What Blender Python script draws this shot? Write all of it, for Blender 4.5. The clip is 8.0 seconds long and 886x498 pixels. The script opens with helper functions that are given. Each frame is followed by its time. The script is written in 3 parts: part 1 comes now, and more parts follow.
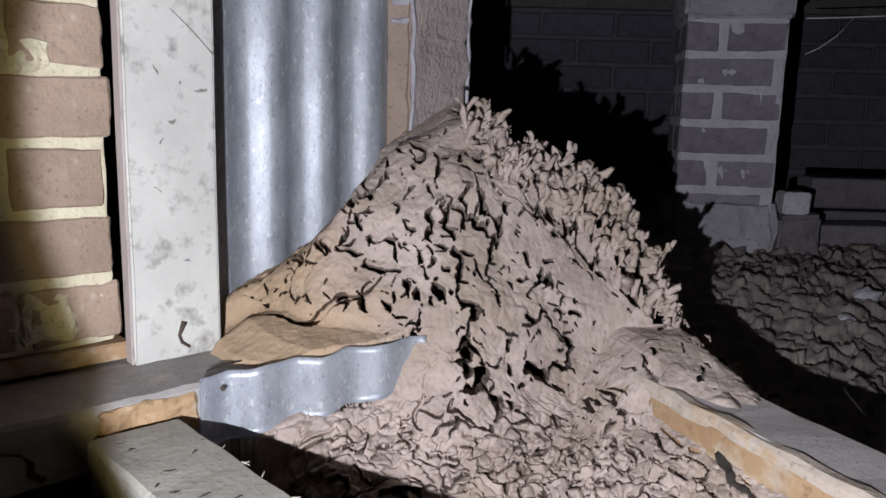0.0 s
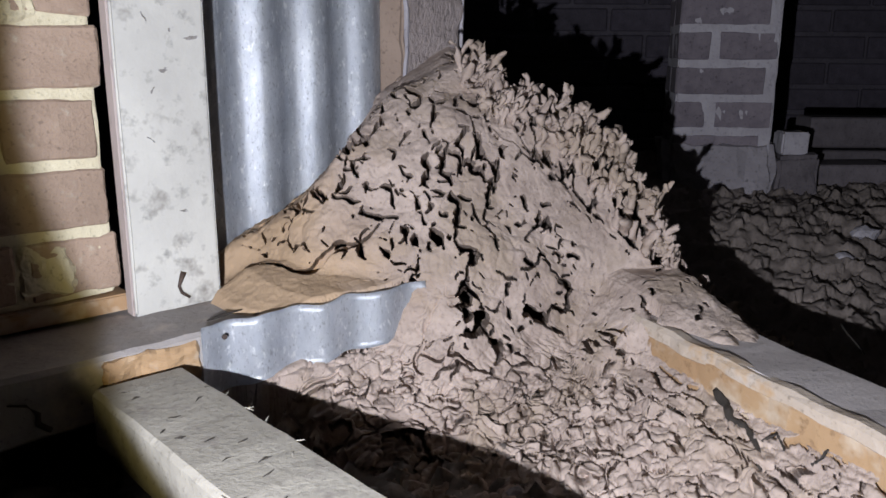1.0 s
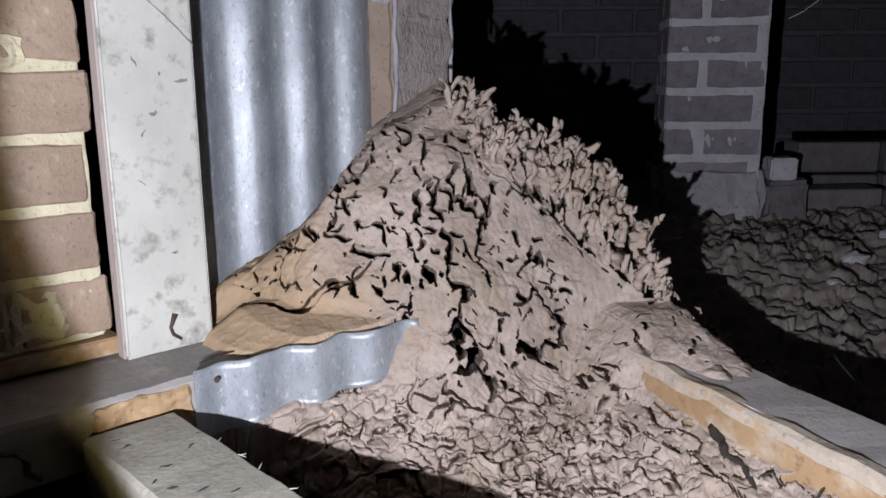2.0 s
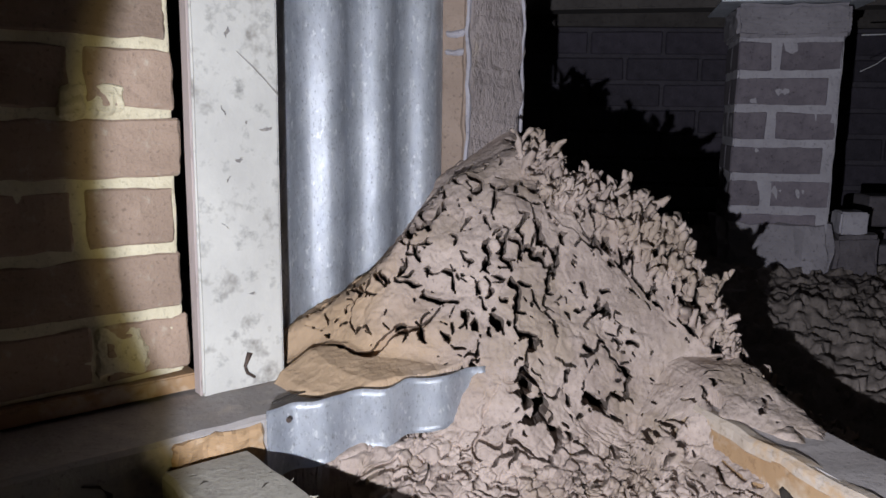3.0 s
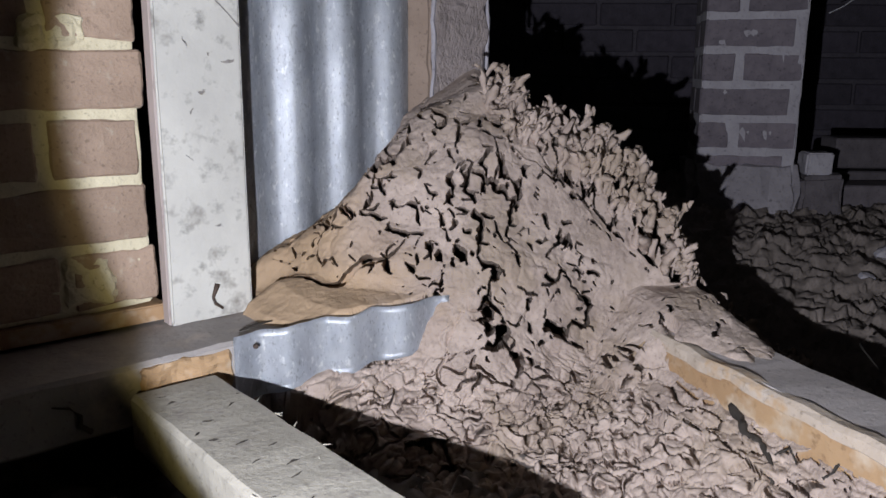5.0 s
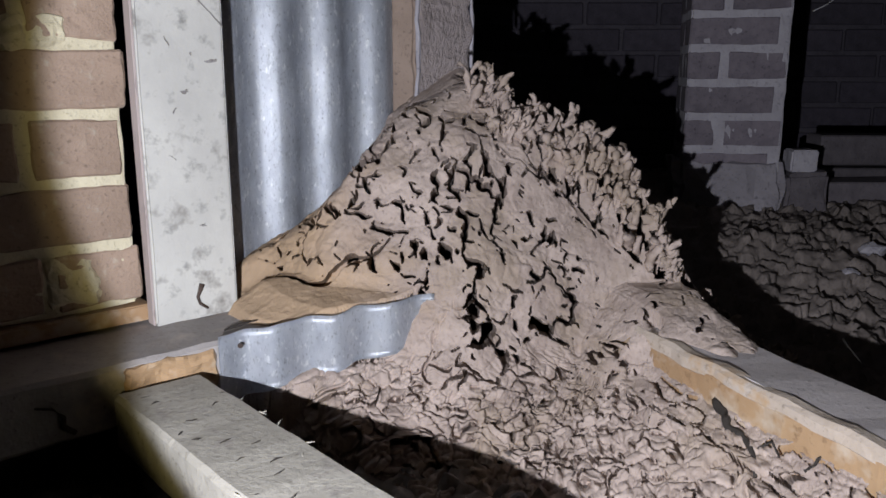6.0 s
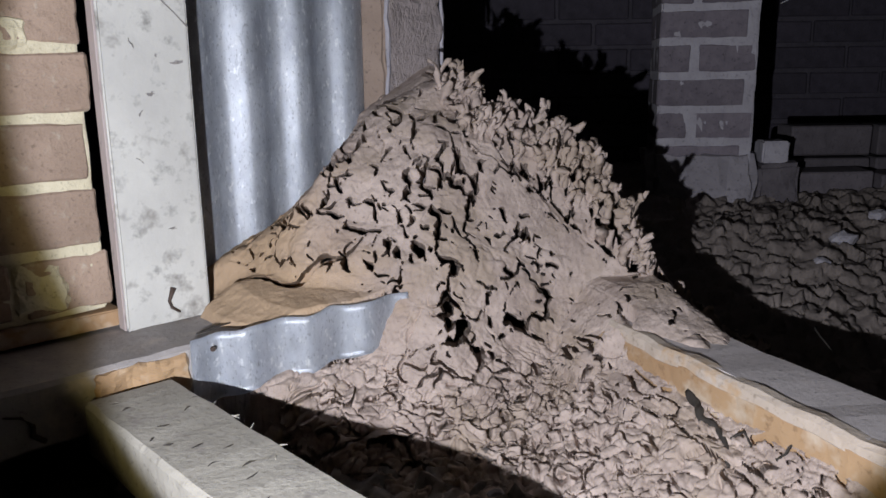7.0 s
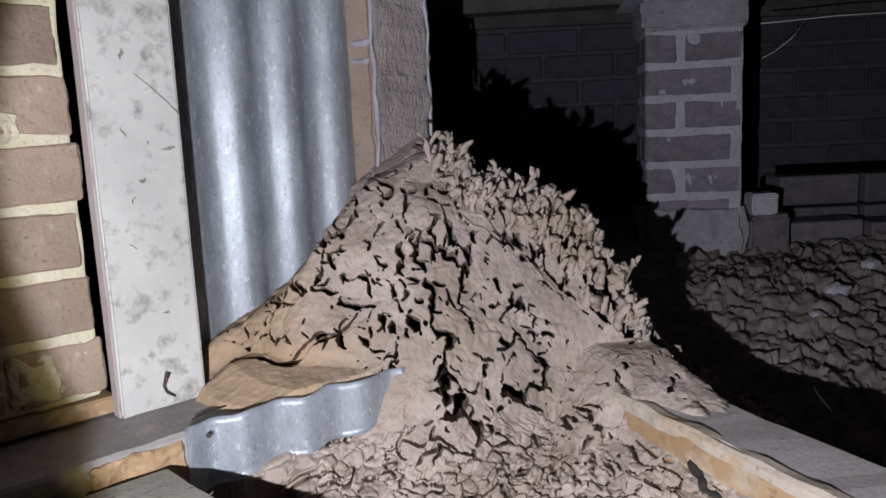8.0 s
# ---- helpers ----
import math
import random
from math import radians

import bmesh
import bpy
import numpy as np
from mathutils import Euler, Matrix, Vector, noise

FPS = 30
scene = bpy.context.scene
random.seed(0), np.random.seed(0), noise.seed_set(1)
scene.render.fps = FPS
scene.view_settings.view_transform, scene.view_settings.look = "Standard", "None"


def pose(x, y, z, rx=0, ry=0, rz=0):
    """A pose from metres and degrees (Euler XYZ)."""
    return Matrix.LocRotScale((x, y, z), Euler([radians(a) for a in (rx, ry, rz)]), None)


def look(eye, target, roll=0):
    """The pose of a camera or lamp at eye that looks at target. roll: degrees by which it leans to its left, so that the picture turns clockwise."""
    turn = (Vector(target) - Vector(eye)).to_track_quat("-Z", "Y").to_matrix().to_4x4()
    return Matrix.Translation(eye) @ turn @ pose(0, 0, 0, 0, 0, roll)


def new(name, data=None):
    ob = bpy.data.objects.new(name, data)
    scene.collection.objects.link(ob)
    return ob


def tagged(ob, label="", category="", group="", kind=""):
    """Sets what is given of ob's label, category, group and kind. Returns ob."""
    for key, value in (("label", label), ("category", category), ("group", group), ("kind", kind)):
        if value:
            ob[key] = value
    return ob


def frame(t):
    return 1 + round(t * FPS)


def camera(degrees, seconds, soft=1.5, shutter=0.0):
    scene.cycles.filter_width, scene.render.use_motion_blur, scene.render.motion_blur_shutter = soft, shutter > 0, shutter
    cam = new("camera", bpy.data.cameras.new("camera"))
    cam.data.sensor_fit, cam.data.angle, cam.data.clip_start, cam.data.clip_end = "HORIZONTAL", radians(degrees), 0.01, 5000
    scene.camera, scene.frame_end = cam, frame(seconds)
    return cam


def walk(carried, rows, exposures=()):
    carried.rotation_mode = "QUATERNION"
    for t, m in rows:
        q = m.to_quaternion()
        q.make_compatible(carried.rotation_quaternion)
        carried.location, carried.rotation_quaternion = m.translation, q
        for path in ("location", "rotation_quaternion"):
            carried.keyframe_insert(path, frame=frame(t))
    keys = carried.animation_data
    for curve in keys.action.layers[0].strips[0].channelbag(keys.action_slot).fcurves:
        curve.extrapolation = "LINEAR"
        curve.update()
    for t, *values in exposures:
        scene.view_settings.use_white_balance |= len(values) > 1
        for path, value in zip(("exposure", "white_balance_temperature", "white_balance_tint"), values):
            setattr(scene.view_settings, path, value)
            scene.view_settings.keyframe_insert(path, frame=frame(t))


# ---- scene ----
from mathutils.kdtree import KDTree

cam = camera(58.0, 8.0, soft=1.6)
PATH = [
    (0, (0.003, -0.005, 0.45), (-0.005, 1.963, 0.093), 1.5),
    (0.5, (0.003, -0.003, 0.444), (0.019, 1.955, 0.039), 1.9),
    (1, (0.004, -0.005, 0.442), (0.002, 1.937, -0.034), 0.3),
    (1.2, (0.005, -0.006, 0.441), (-0.014, 1.932, -0.053), -0.0),
    (2.3, (0.005, 0.001, 0.477), (0.029, 1.968, 0.12), -0.5),
    (2.5, (-0.006, -0.002, 0.484), (-0.03, 1.972, 0.164), -0.1),
    (3, (-0.019, -0.015, 0.48), (-0.132, 1.954, 0.147), 0.7),
    (3.5, (-0.014, -0.025, 0.464), (-0.135, 1.934, 0.08), 0.6),
    (4, (-0.001, -0.036, 0.454), (-0.083, 1.919, 0.037), 0.8),
    (4.5, (0.005, -0.038, 0.454), (-0.064, 1.914, 0.025), 0.5),
    (4.7, (0.007, -0.039, 0.452), (-0.065, 1.911, 0.017), 0.4),
    (6, (0.019, -0.043, 0.445), (-0.031, 1.909, 0.013), 0.1),
    (6.5, (0.025, -0.041, 0.449), (-0.005, 1.912, 0.018), -0.5),
    (7, (0.029, -0.041, 0.446), (0.028, 1.91, 0.006), -0.8),
    (7.5, (0.04, -0.038, 0.456), (0.079, 1.919, 0.047), -1.3),
    (8, (0.032, -0.036, 0.48), (0.046, 1.938, 0.158), -2.6),
]
walk(cam, [(t, look(eye, target, roll)) for t, eye, target, roll in PATH], exposures=((0, 0.04), (3, 0.03), (4.5, -0.05), (6.5, -0.15), (8, -0.07)))

# ---- light: one hand torch held low and to the side of the camera, nothing else under the floor ----
world = bpy.data.worlds.new("crawl_space_air")
scene.world = world
world.use_nodes = True
world.node_tree.nodes["Background"].inputs["Color"].default_value = (0.55, 0.5, 0.75, 1)
world.node_tree.nodes["Background"].inputs["Strength"].default_value = 0.0004

TORCH = (-0.135, -0.04, 0.31)
AIM = (0.14, 1.122, 0.41)


def torch_beam(name, watts, cone, blend, colour):
    lamp = bpy.data.lights.new(name, "SPOT")
    lamp.energy, lamp.spot_size, lamp.spot_blend, lamp.color = watts, radians(cone), blend, colour
    lamp.shadow_soft_size = 0.005
    ob = new(name, lamp)
    ob.matrix_world = look(TORCH, AIM)
    return ob


torch_beam("torch_beam", 55.0, 67.5, 0.12, (0.90, 0.95, 1.12))
torch_beam("torch_fringe", 7.0, 71.0, 0.12, (1.0, 0.85, 0.35))


# ---- materials ----
def material(name, low, high, scale=20.0, fine=140.0, rough=0.9, bump=0.3, metal=0.0, stain=None, stain_scale=6.0,
             stain_at=0.55, stretch=(1, 1, 1), step=0.002, per_piece=0.0, spread=0.2):
    """Two scales of noise between two colours, stains of a third, and fine relief."""
    m = bpy.data.materials.new(name)
    m.use_nodes = True
    tree = m.node_tree
    add, join = tree.nodes.new, tree.links.new
    bsdf = tree.nodes["Principled BSDF"]
    bsdf.inputs["Roughness"].default_value, bsdf.inputs["Metallic"].default_value = rough, metal
    where = add("ShaderNodeTexCoord").outputs["Object"]
    if stretch != (1, 1, 1):
        turn = add("ShaderNodeMapping")
        turn.inputs["Scale"].default_value = stretch
        join(where, turn.inputs["Vector"])
        where = turn.outputs["Vector"]

    def clouds(size, detail):
        n = add("ShaderNodeTexNoise")
        n.inputs["Scale"].default_value, n.inputs["Detail"].default_value = size, detail
        n.inputs["Roughness"].default_value = 0.65
        join(where, n.inputs["Vector"])
        return n.outputs["Fac"]

    def blend(fac, a, b):
        mix = add("ShaderNodeMix")
        mix.data_type = "RGBA"
        join(fac, mix.inputs["Factor"])
        for socket, value in (("A", a), ("B", b)):
            slot = [s for s in mix.inputs if s.name == socket and s.type == "RGBA"][0]
            if isinstance(value, tuple):
                slot.default_value = (*value, 1)
            else:
                join(value, slot)
        return [s for s in mix.outputs if s.type == "RGBA"][0]

    def ramp(fac, a, b):
        r = add("ShaderNodeMapRange")
        r.inputs["From Min"].default_value, r.inputs["From Max"].default_value = a, b
        join(fac, r.inputs["Value"])
        return r.outputs["Result"]

    colour = blend(ramp(clouds(scale, 6.0), 0.3, 0.7), low, high)
    grain = clouds(fine, 5.0)
    dark = tuple(0.55 * c for c in low)
    colour = blend(ramp(grain, 0.56, 0.75), colour, dark)
    if stain:
        colour = blend(ramp(clouds(stain_scale, 4.0), stain_at, stain_at + 0.12), colour, stain)
    if per_piece:
        hue = add("ShaderNodeHueSaturation")
        pick = add("ShaderNodeObjectInfo").outputs["Random"]
        value = add("ShaderNodeMapRange")
        value.inputs["To Min"].default_value, value.inputs["To Max"].default_value = 1 - per_piece, 1 + per_piece
        join(pick, value.inputs["Value"])
        join(value.outputs["Result"], hue.inputs["Value"])
        join(colour, hue.inputs["Color"])
        colour = hue.outputs["Color"]
    join(colour, bsdf.inputs["Base Color"])
    relief = add("ShaderNodeBump")
    relief.inputs["Strength"].default_value, relief.inputs["Distance"].default_value = bump, step
    mixed = add("ShaderNodeMath")
    mixed.operation = "ADD"
    join(grain, mixed.inputs[0])
    join(clouds(scale * 2.2, 4.0), mixed.inputs[1])
    join(mixed.outputs[0], relief.inputs["Height"])
    join(relief.outputs["Normal"], bsdf.inputs["Normal"])
    r = add("ShaderNodeMapRange")
    r.inputs["To Min"].default_value, r.inputs["To Max"].default_value = max(0.05, rough - spread), min(1, rough + spread)
    join(grain, r.inputs["Value"])
    join(r.outputs["Result"], bsdf.inputs["Roughness"])
    return m


MUD = material("dry_termite_mud", (0.307, 0.239, 0.206), (0.524, 0.427, 0.374), 13, 190, 0.95, 0.7, stain=(0.35, 0.275, 0.22), stain_scale=9.0, stain_at=0.50)
SOIL = material("grey_soil", (0.149, 0.125, 0.113), (0.242, 0.203, 0.182), 12, 150, 0.95, 0.6)
BRICK = material("brown_brick", (0.228, 0.162, 0.120), (0.336, 0.246, 0.186), 9, 160, 0.92, 0.9, stain=(0.40, 0.34, 0.27), stain_scale=40.0, stain_at=0.58, per_piece=0.22)
MORTAR = material("cream_mortar", (0.52, 0.46, 0.32), (0.66, 0.60, 0.44), 30, 180, 0.95, 0.8)
GREY_BRICK = material("grey_brown_brick", (0.125, 0.108, 0.128), (0.200, 0.173, 0.196), 25, 160, 0.92, 0.7, per_piece=0.2)
GREY_MORTAR = material("grey_mortar", (0.310, 0.290, 0.319), (0.420, 0.400, 0.435), 18, 120, 0.95, 0.8)
PAINT = material("chalky_white_paint", (0.451, 0.441, 0.414), (0.608, 0.597, 0.554), 6, 42, 0.8, 0.5, stain=(0.25, 0.235, 0.215), stain_scale=17.0, stain_at=0.575)
GREY_WOOD = material("weathered_grey_timber", (0.28, 0.255, 0.245), (0.38, 0.35, 0.335), 20, 160, 0.85, 0.5, stain=(0.43, 0.37, 0.335), stain_scale=17.0, stain_at=0.54)
CHIPPED = material("weathered_timber_under_paint", (0.17, 0.155, 0.145), (0.30, 0.28, 0.265), 60, 260, 0.9, 0.5)
RAW_WOOD = material("raw_orange_timber", (0.319, 0.193, 0.101), (0.403, 0.269, 0.151), 12, 70, 0.85, 0.5, stain=(0.48, 0.385, 0.29), stain_scale=13.0, stain_at=0.50)
# Grey timber lightened to make up for torch light grazing the bearer's top.
LIGHTENED_WOOD = material("lightened_grey_timber", (0.480, 0.438, 0.432), (0.636, 0.582, 0.570), 9, 150, 0.9, 0.35, stain=(0.58, 0.52, 0.49), stain_scale=30.0, stain_at=0.6)
SPLIT_WOOD = material("split_pale_timber", (0.405, 0.326, 0.255), (0.528, 0.458, 0.396), 16, 110, 0.85, 0.7, stain=(0.45, 0.30, 0.17), stain_scale=14.0, stain_at=0.56)
PALE_WOOD = material("pale_sawn_timber", (0.34, 0.315, 0.27), (0.44, 0.41, 0.355), 11, 130, 0.85, 0.6, stain=(0.27, 0.245, 0.22), stain_scale=26.0, stain_at=0.58)
ZINC = material("galvanised_iron", (0.501, 0.533, 0.592), (0.783, 0.816, 0.878), 26, 300, 0.46, 0.2, metal=0.32, stretch=(1, 1, 0.5), spread=0.15, stain=(0.95, 0.97, 1.0), stain_scale=125.0, stain_at=0.575)
# Darkened to cut the torch light bouncing off the floor into shadows.
DARK = material("darkened_timber", (0.045, 0.038, 0.036), (0.08, 0.07, 0.065), 14, 100, 0.9, 0.4)
# Darker tones of the pier's brick and mortar.
MID_BRICK = material("darker_grey_brick", (0.080, 0.069, 0.077), (0.133, 0.117, 0.128), 20, 150, 0.95, 0.7, per_piece=0.25)
SMEAR = material("darker_grey_mortar", (0.198, 0.182, 0.200), (0.308, 0.286, 0.311), 10, 120, 0.95, 0.8)
# Dimness put into the colour: near-black walls that bounce little torch light.
DIM_BRICK = material("darkened_brick", (0.036, 0.031, 0.042), (0.064, 0.055, 0.073), 25, 160, 0.95, 0.7, per_piece=0.2)
DIM_MORTAR = material("darkened_mortar", (0.047, 0.042, 0.053), (0.077, 0.068, 0.084), 18, 120, 0.95, 0.7)
BROWN_MUD = material("brown_mud_render", (0.25, 0.185, 0.145), (0.34, 0.26, 0.21), 12, 150, 0.95, 0.6)
CAKED = material("caked_grey_mud", (0.240, 0.202, 0.195), (0.351, 0.299, 0.289), 24, 180, 0.95, 0.9, stain=(0.36, 0.30, 0.26), stain_scale=30.0, stain_at=0.6, stretch=(1, 1, 0.45), step=0.009)
EDGE_WOOD = material("bare_pinkish_timber", (0.42, 0.35, 0.33), (0.50, 0.43, 0.41), 14, 120, 0.85, 0.4, stretch=(1, 1, 0.2))
ROOT = material("dark_root", (0.022, 0.018, 0.015), (0.05, 0.041, 0.034), 40, 300, 0.9, 0.6)
CABLE = material("pale_wire", (0.45, 0.44, 0.45), (0.55, 0.54, 0.55), 30, 100, 0.6, 0.1)
STEEL = material("rusty_nail_steel", (0.06, 0.045, 0.04), (0.13, 0.09, 0.07), 60, 300, 0.7, 0.4, metal=0.5)


# ---- builders ----
def put(name, bm, mat, parent=None, label="", smooth=False):
    mesh = bpy.data.meshes.new(name)
    bm.normal_update()
    bm.to_mesh(mesh)
    bm.free()
    mesh.materials.append(mat)
    if smooth:
        mesh.polygons.foreach_set("use_smooth", [True] * len(mesh.polygons))
    ob = new(name, mesh)
    ob.parent = parent
    return tagged(ob, label)


def part(name, bm, mat, parent, label="", smooth=False):
    return put(name, bm, mat, parent, label, smooth)


def yellowed(mat, tint):
    """Mud that turns yellower towards the clad wall, with a ragged border."""
    tree = mat.node_tree
    add, join = tree.nodes.new, tree.links.new
    where = add("ShaderNodeTexCoord").outputs["Object"]
    parts = add("ShaderNodeSeparateXYZ")
    join(where, parts.inputs[0])
    n = add("ShaderNodeTexNoise")
    n.inputs["Scale"].default_value, n.inputs["Detail"].default_value = 9.0, 4.0
    join(where, n.inputs["Vector"])
    total = add("ShaderNodeMath")
    total.operation = "MULTIPLY_ADD"
    join(n.outputs["Fac"], total.inputs[0])
    total.inputs[1].default_value = -0.30
    join(parts.outputs["X"], total.inputs[2])
    level = add("ShaderNodeMath")
    level.operation = "MULTIPLY_ADD"
    join(parts.outputs["Z"], level.inputs[0])
    level.inputs[1].default_value = 0.6
    join(total.outputs[0], level.inputs[2])
    fac = add("ShaderNodeMapRange")
    fac.inputs["From Min"].default_value, fac.inputs["From Max"].default_value = -0.08, -0.24
    join(level.outputs[0], fac.inputs["Value"])
    high = add("ShaderNodeMapRange")
    high.inputs["From Min"].default_value, high.inputs["From Max"].default_value = 0.07, 0.13
    join(parts.outputs["Z"], high.inputs["Value"])
    both = add("ShaderNodeMath")
    both.operation = "MULTIPLY"
    join(fac.outputs["Result"], both.inputs[0])
    join(high.outputs["Result"], both.inputs[1])
    bsdf = tree.nodes["Principled BSDF"]
    mix = add("ShaderNodeMix")
    mix.data_type = "RGBA"
    join(both.outputs[0], mix.inputs["Factor"])
    a, b = [q for q in mix.inputs if q.type == "RGBA"]
    join(bsdf.inputs["Base Color"].links[0].from_socket, a)
    b.default_value = (*tint, 1)
    join([q for q in mix.outputs if q.type == "RGBA"][0], bsdf.inputs["Base Color"])


yellowed(MUD, (0.44, 0.31, 0.20))


def holder(name, label, category, kind="", group=""):
    return tagged(new(name), label, category, group, kind)


def box(size, at=(0, 0, 0), turn=0.0, bevel=0.003, rough=0.0, cuts=0, seed=0, segments=2):
    """A block with worn edges; rough: how far its faces wander."""
    bm = bmesh.new()
    bmesh.ops.create_cube(bm, size=1.0)
    bmesh.ops.scale(bm, vec=size, verts=bm.verts)
    if bevel:
        bmesh.ops.bevel(bm, geom=bm.edges[:], offset=bevel, segments=segments, affect="EDGES")
    if cuts:
        long_edges = [e for e in bm.edges if e.calc_length() > max(size) / 6]
        bmesh.ops.subdivide_edges(bm, edges=long_edges, cuts=cuts, use_grid_fill=True)
    if rough:
        for v in bm.verts:
            v.co += noise.noise_vector(v.co * 25 + Vector((seed * 7.3, seed, 0))) * rough
            v.co += noise.noise_vector(v.co * 110 + Vector((seed, seed * 3.1, 0))) * rough * 0.4
    bmesh.ops.transform(bm, matrix=Matrix.Translation(at) @ Matrix.Rotation(turn, 4, "Z"), verts=bm.verts)
    return bm


def tube(points, radii, sides=8):
    """A round limb through points."""
    bm = bmesh.new()
    rings = []
    for n, p in enumerate(points):
        p = Vector(p)
        ahead = (Vector(points[min(n + 1, len(points) - 1)]) - Vector(points[max(n - 1, 0)])).normalized()
        a = ahead.orthogonal().normalized()
        b = ahead.cross(a)
        rings.append([bm.verts.new(p + radii[n] * (math.cos(k) * a + math.sin(k) * b)) for k in [2 * math.pi * i / sides for i in range(sides)]])
    for r, q in zip(rings, rings[1:]):
        for i in range(sides):
            bm.faces.new((r[i], r[(i + 1) % sides], q[(i + 1) % sides], q[i]))
    bm.faces.new(rings[0][::-1])
    bm.faces.new(rings[-1])
    return bm


def grid_object(name, P, mat, parent=None, label="", smooth=True, gone=None):
    """A sheet from an array of places, rows by columns; gone: places between which it is open."""
    rows, cols = P.shape[:2]
    n = np.arange(rows * cols).reshape(rows, cols)
    quads = np.stack([n[:-1, :-1], n[:-1, 1:], n[1:, 1:], n[1:, :-1]], -1).reshape(-1, 4)
    if gone is not None:
        quads = quads[~gone.reshape(-1)[quads].all(1)]
    mesh = bpy.data.meshes.new(name)
    mesh.from_pydata(P.reshape(-1, 3).tolist(), [], quads.tolist())
    mesh.materials.append(mat)
    flat = P.reshape(-1, 3)
    longest = np.max([np.linalg.norm(flat[quads[:, k]] - flat[quads[:, (k + 1) % 4]], axis=1) for k in range(4)], axis=0)
    mesh.polygons.foreach_set("use_smooth", (longest < 5.0 * np.median(longest)).tolist() if smooth else [False] * len(quads))
    mesh.update()
    ob = new(name, mesh)
    ob.parent = parent
    return tagged(ob, label)


def ripple(P, size, seed=0.0):
    """Smooth noise of about -1 to 1 at places P, made of turned waves."""
    rng = np.random.default_rng(int(seed * 10) + 3)
    out = np.zeros(P.shape[:-1])
    for octave in range(3):
        for _ in range(7):
            way = rng.normal(size=3)
            way *= (2 ** octave) * 2 * math.pi / size / np.linalg.norm(way)
            out += np.sin(P @ way + rng.uniform(0, 6.28)) / (2 ** octave) / 4.0
    return out


def cells(P, seeds):
    """For each place its nearest seed, the second nearest, and how far off the border between the two runs."""
    flat = P.reshape(-1, 3)
    seeds = np.asarray(seeds)
    tree = KDTree(len(seeds))
    for n, p in enumerate(seeds.tolist()):
        tree.insert(p, n)
    tree.balance()
    first, second, gap = np.empty(len(flat), int), np.empty(len(flat), int), np.empty(len(flat))
    for n, p in enumerate(flat.tolist()):
        (_, i, a), (_, j, b) = tree.find_n(p, 2)
        first[n], second[n], gap[n] = i, j, b * b - a * a
    gap /= 2 * np.linalg.norm(seeds[first] - seeds[second], axis=1) + 1e-6
    shape = P.shape[:-1]
    return first.reshape(shape), second.reshape(shape), gap.reshape(shape)


def sheet_normals(P):
    a, b = np.gradient(P, axis=1), np.gradient(P, axis=0)
    n = np.cross(a, b)
    return n / (np.linalg.norm(n, axis=-1, keepdims=True) + 1e-9)


def clodded(P, count, lift, tilt, crack, seed, deep=0.02):
    """Breaks a sheet into tilted, stepped clods with cracks between them."""
    rng = np.random.default_rng(seed)
    flat = P.reshape(-1, 3)
    seeds = flat[rng.integers(0, len(flat), count)] + rng.normal(size=(count, 3)) * 0.002
    warp = np.stack([ripple(P, 0.035, seed + k) for k in range(3)], -1) * 0.008
    warp += np.stack([ripple(P, 0.012, seed + 5 + k) for k in range(3)], -1) * 0.003
    first, _, gap = cells(P + warp, seeds)
    off = rng.uniform(0, 1, count) ** 1.4 * lift
    lean = rng.normal(size=(count, 3)) * tilt
    open_edge = rng.uniform(0, 1, count)
    d = off[first] + ((P - seeds[first]) * lean[first]).sum(-1)
    groove = np.clip(1 - gap / (0.6 * crack), 0, 1) * deep * (open_edge[first] > 0.45)
    d = d - groove + ripple(P, 0.05, seed + 9) * 0.003 + ripple(P, 0.012, seed + 11) * 0.0012
    return P + sheet_normals(P) * d[..., None]


# ---- plan ----
D1 = Vector((0.731, 0.682, 0))           # along the clad wall, away from the camera
N1 = Vector((0.682, -0.731, 0))          # out of that wall, towards the camera
TURN1 = math.atan2(D1.y, D1.x)
BEARER_TOP = 0.125
D2 = Vector((0.40, -0.9165, 0)).normalized()   # along the other bearer, towards the camera
N2 = Vector((0.9165, 0.40, 0)).normalized()
NEAR2, WIDE2, TOP2 = 0.638, 0.102, 0.105       # where that bearer's near face runs, its width and its top
TURN2 = math.atan2(D2.y, D2.x)


def past_bearer(x, y):
    """How far a place lies behind the near face of the other bearer."""
    return x * N2.x + y * N2.y - NEAR2


def plan(along, out, z):
    """A place by its way along the clad wall and out of it."""
    return D1 * along + N1 * out + Vector((0, 0, z))


# ---- ground ----
def ground_height(x, y):
    s = past_bearer(x, y) - 0.06
    k = np.clip((s + 0.02) / 0.10, 0, 1)
    k = k * k * (3 - 2 * k)
    outside = -0.045 + 0.165 * np.clip((y - 0.95) / 0.95, 0, 1.05) ** 1.15
    return -0.045 + k * (outside + 0.045)


def build_ground():
    xs = np.r_[np.linspace(-3, -0.6, 10)[:-1], np.linspace(-0.6, 0.3, 90)[:-1], np.linspace(0.3, 1.7, 250)[:-1], np.linspace(1.7, 3.2, 10)]
    ys = np.r_[np.linspace(-1.5, 0.3, 10)[:-1], np.linspace(0.3, 2.6, 330)[:-1], np.linspace(2.6, 3.4, 12)]
    X, Y = np.meshgrid(xs, ys)
    P = np.stack([X, Y, ground_height(X, Y)], -1)
    P[..., 2] += ripple(P * (1, 1, 0), 0.5, 1) * 0.012
    P = clodded(P, 6500, 0.016, 0.25, 0.005, 21, deep=0.013)
    tagged(grid_object("ground", P, SOIL), "bare uneven grey-brown soil broken into dry clods", "ground", "", "structure")


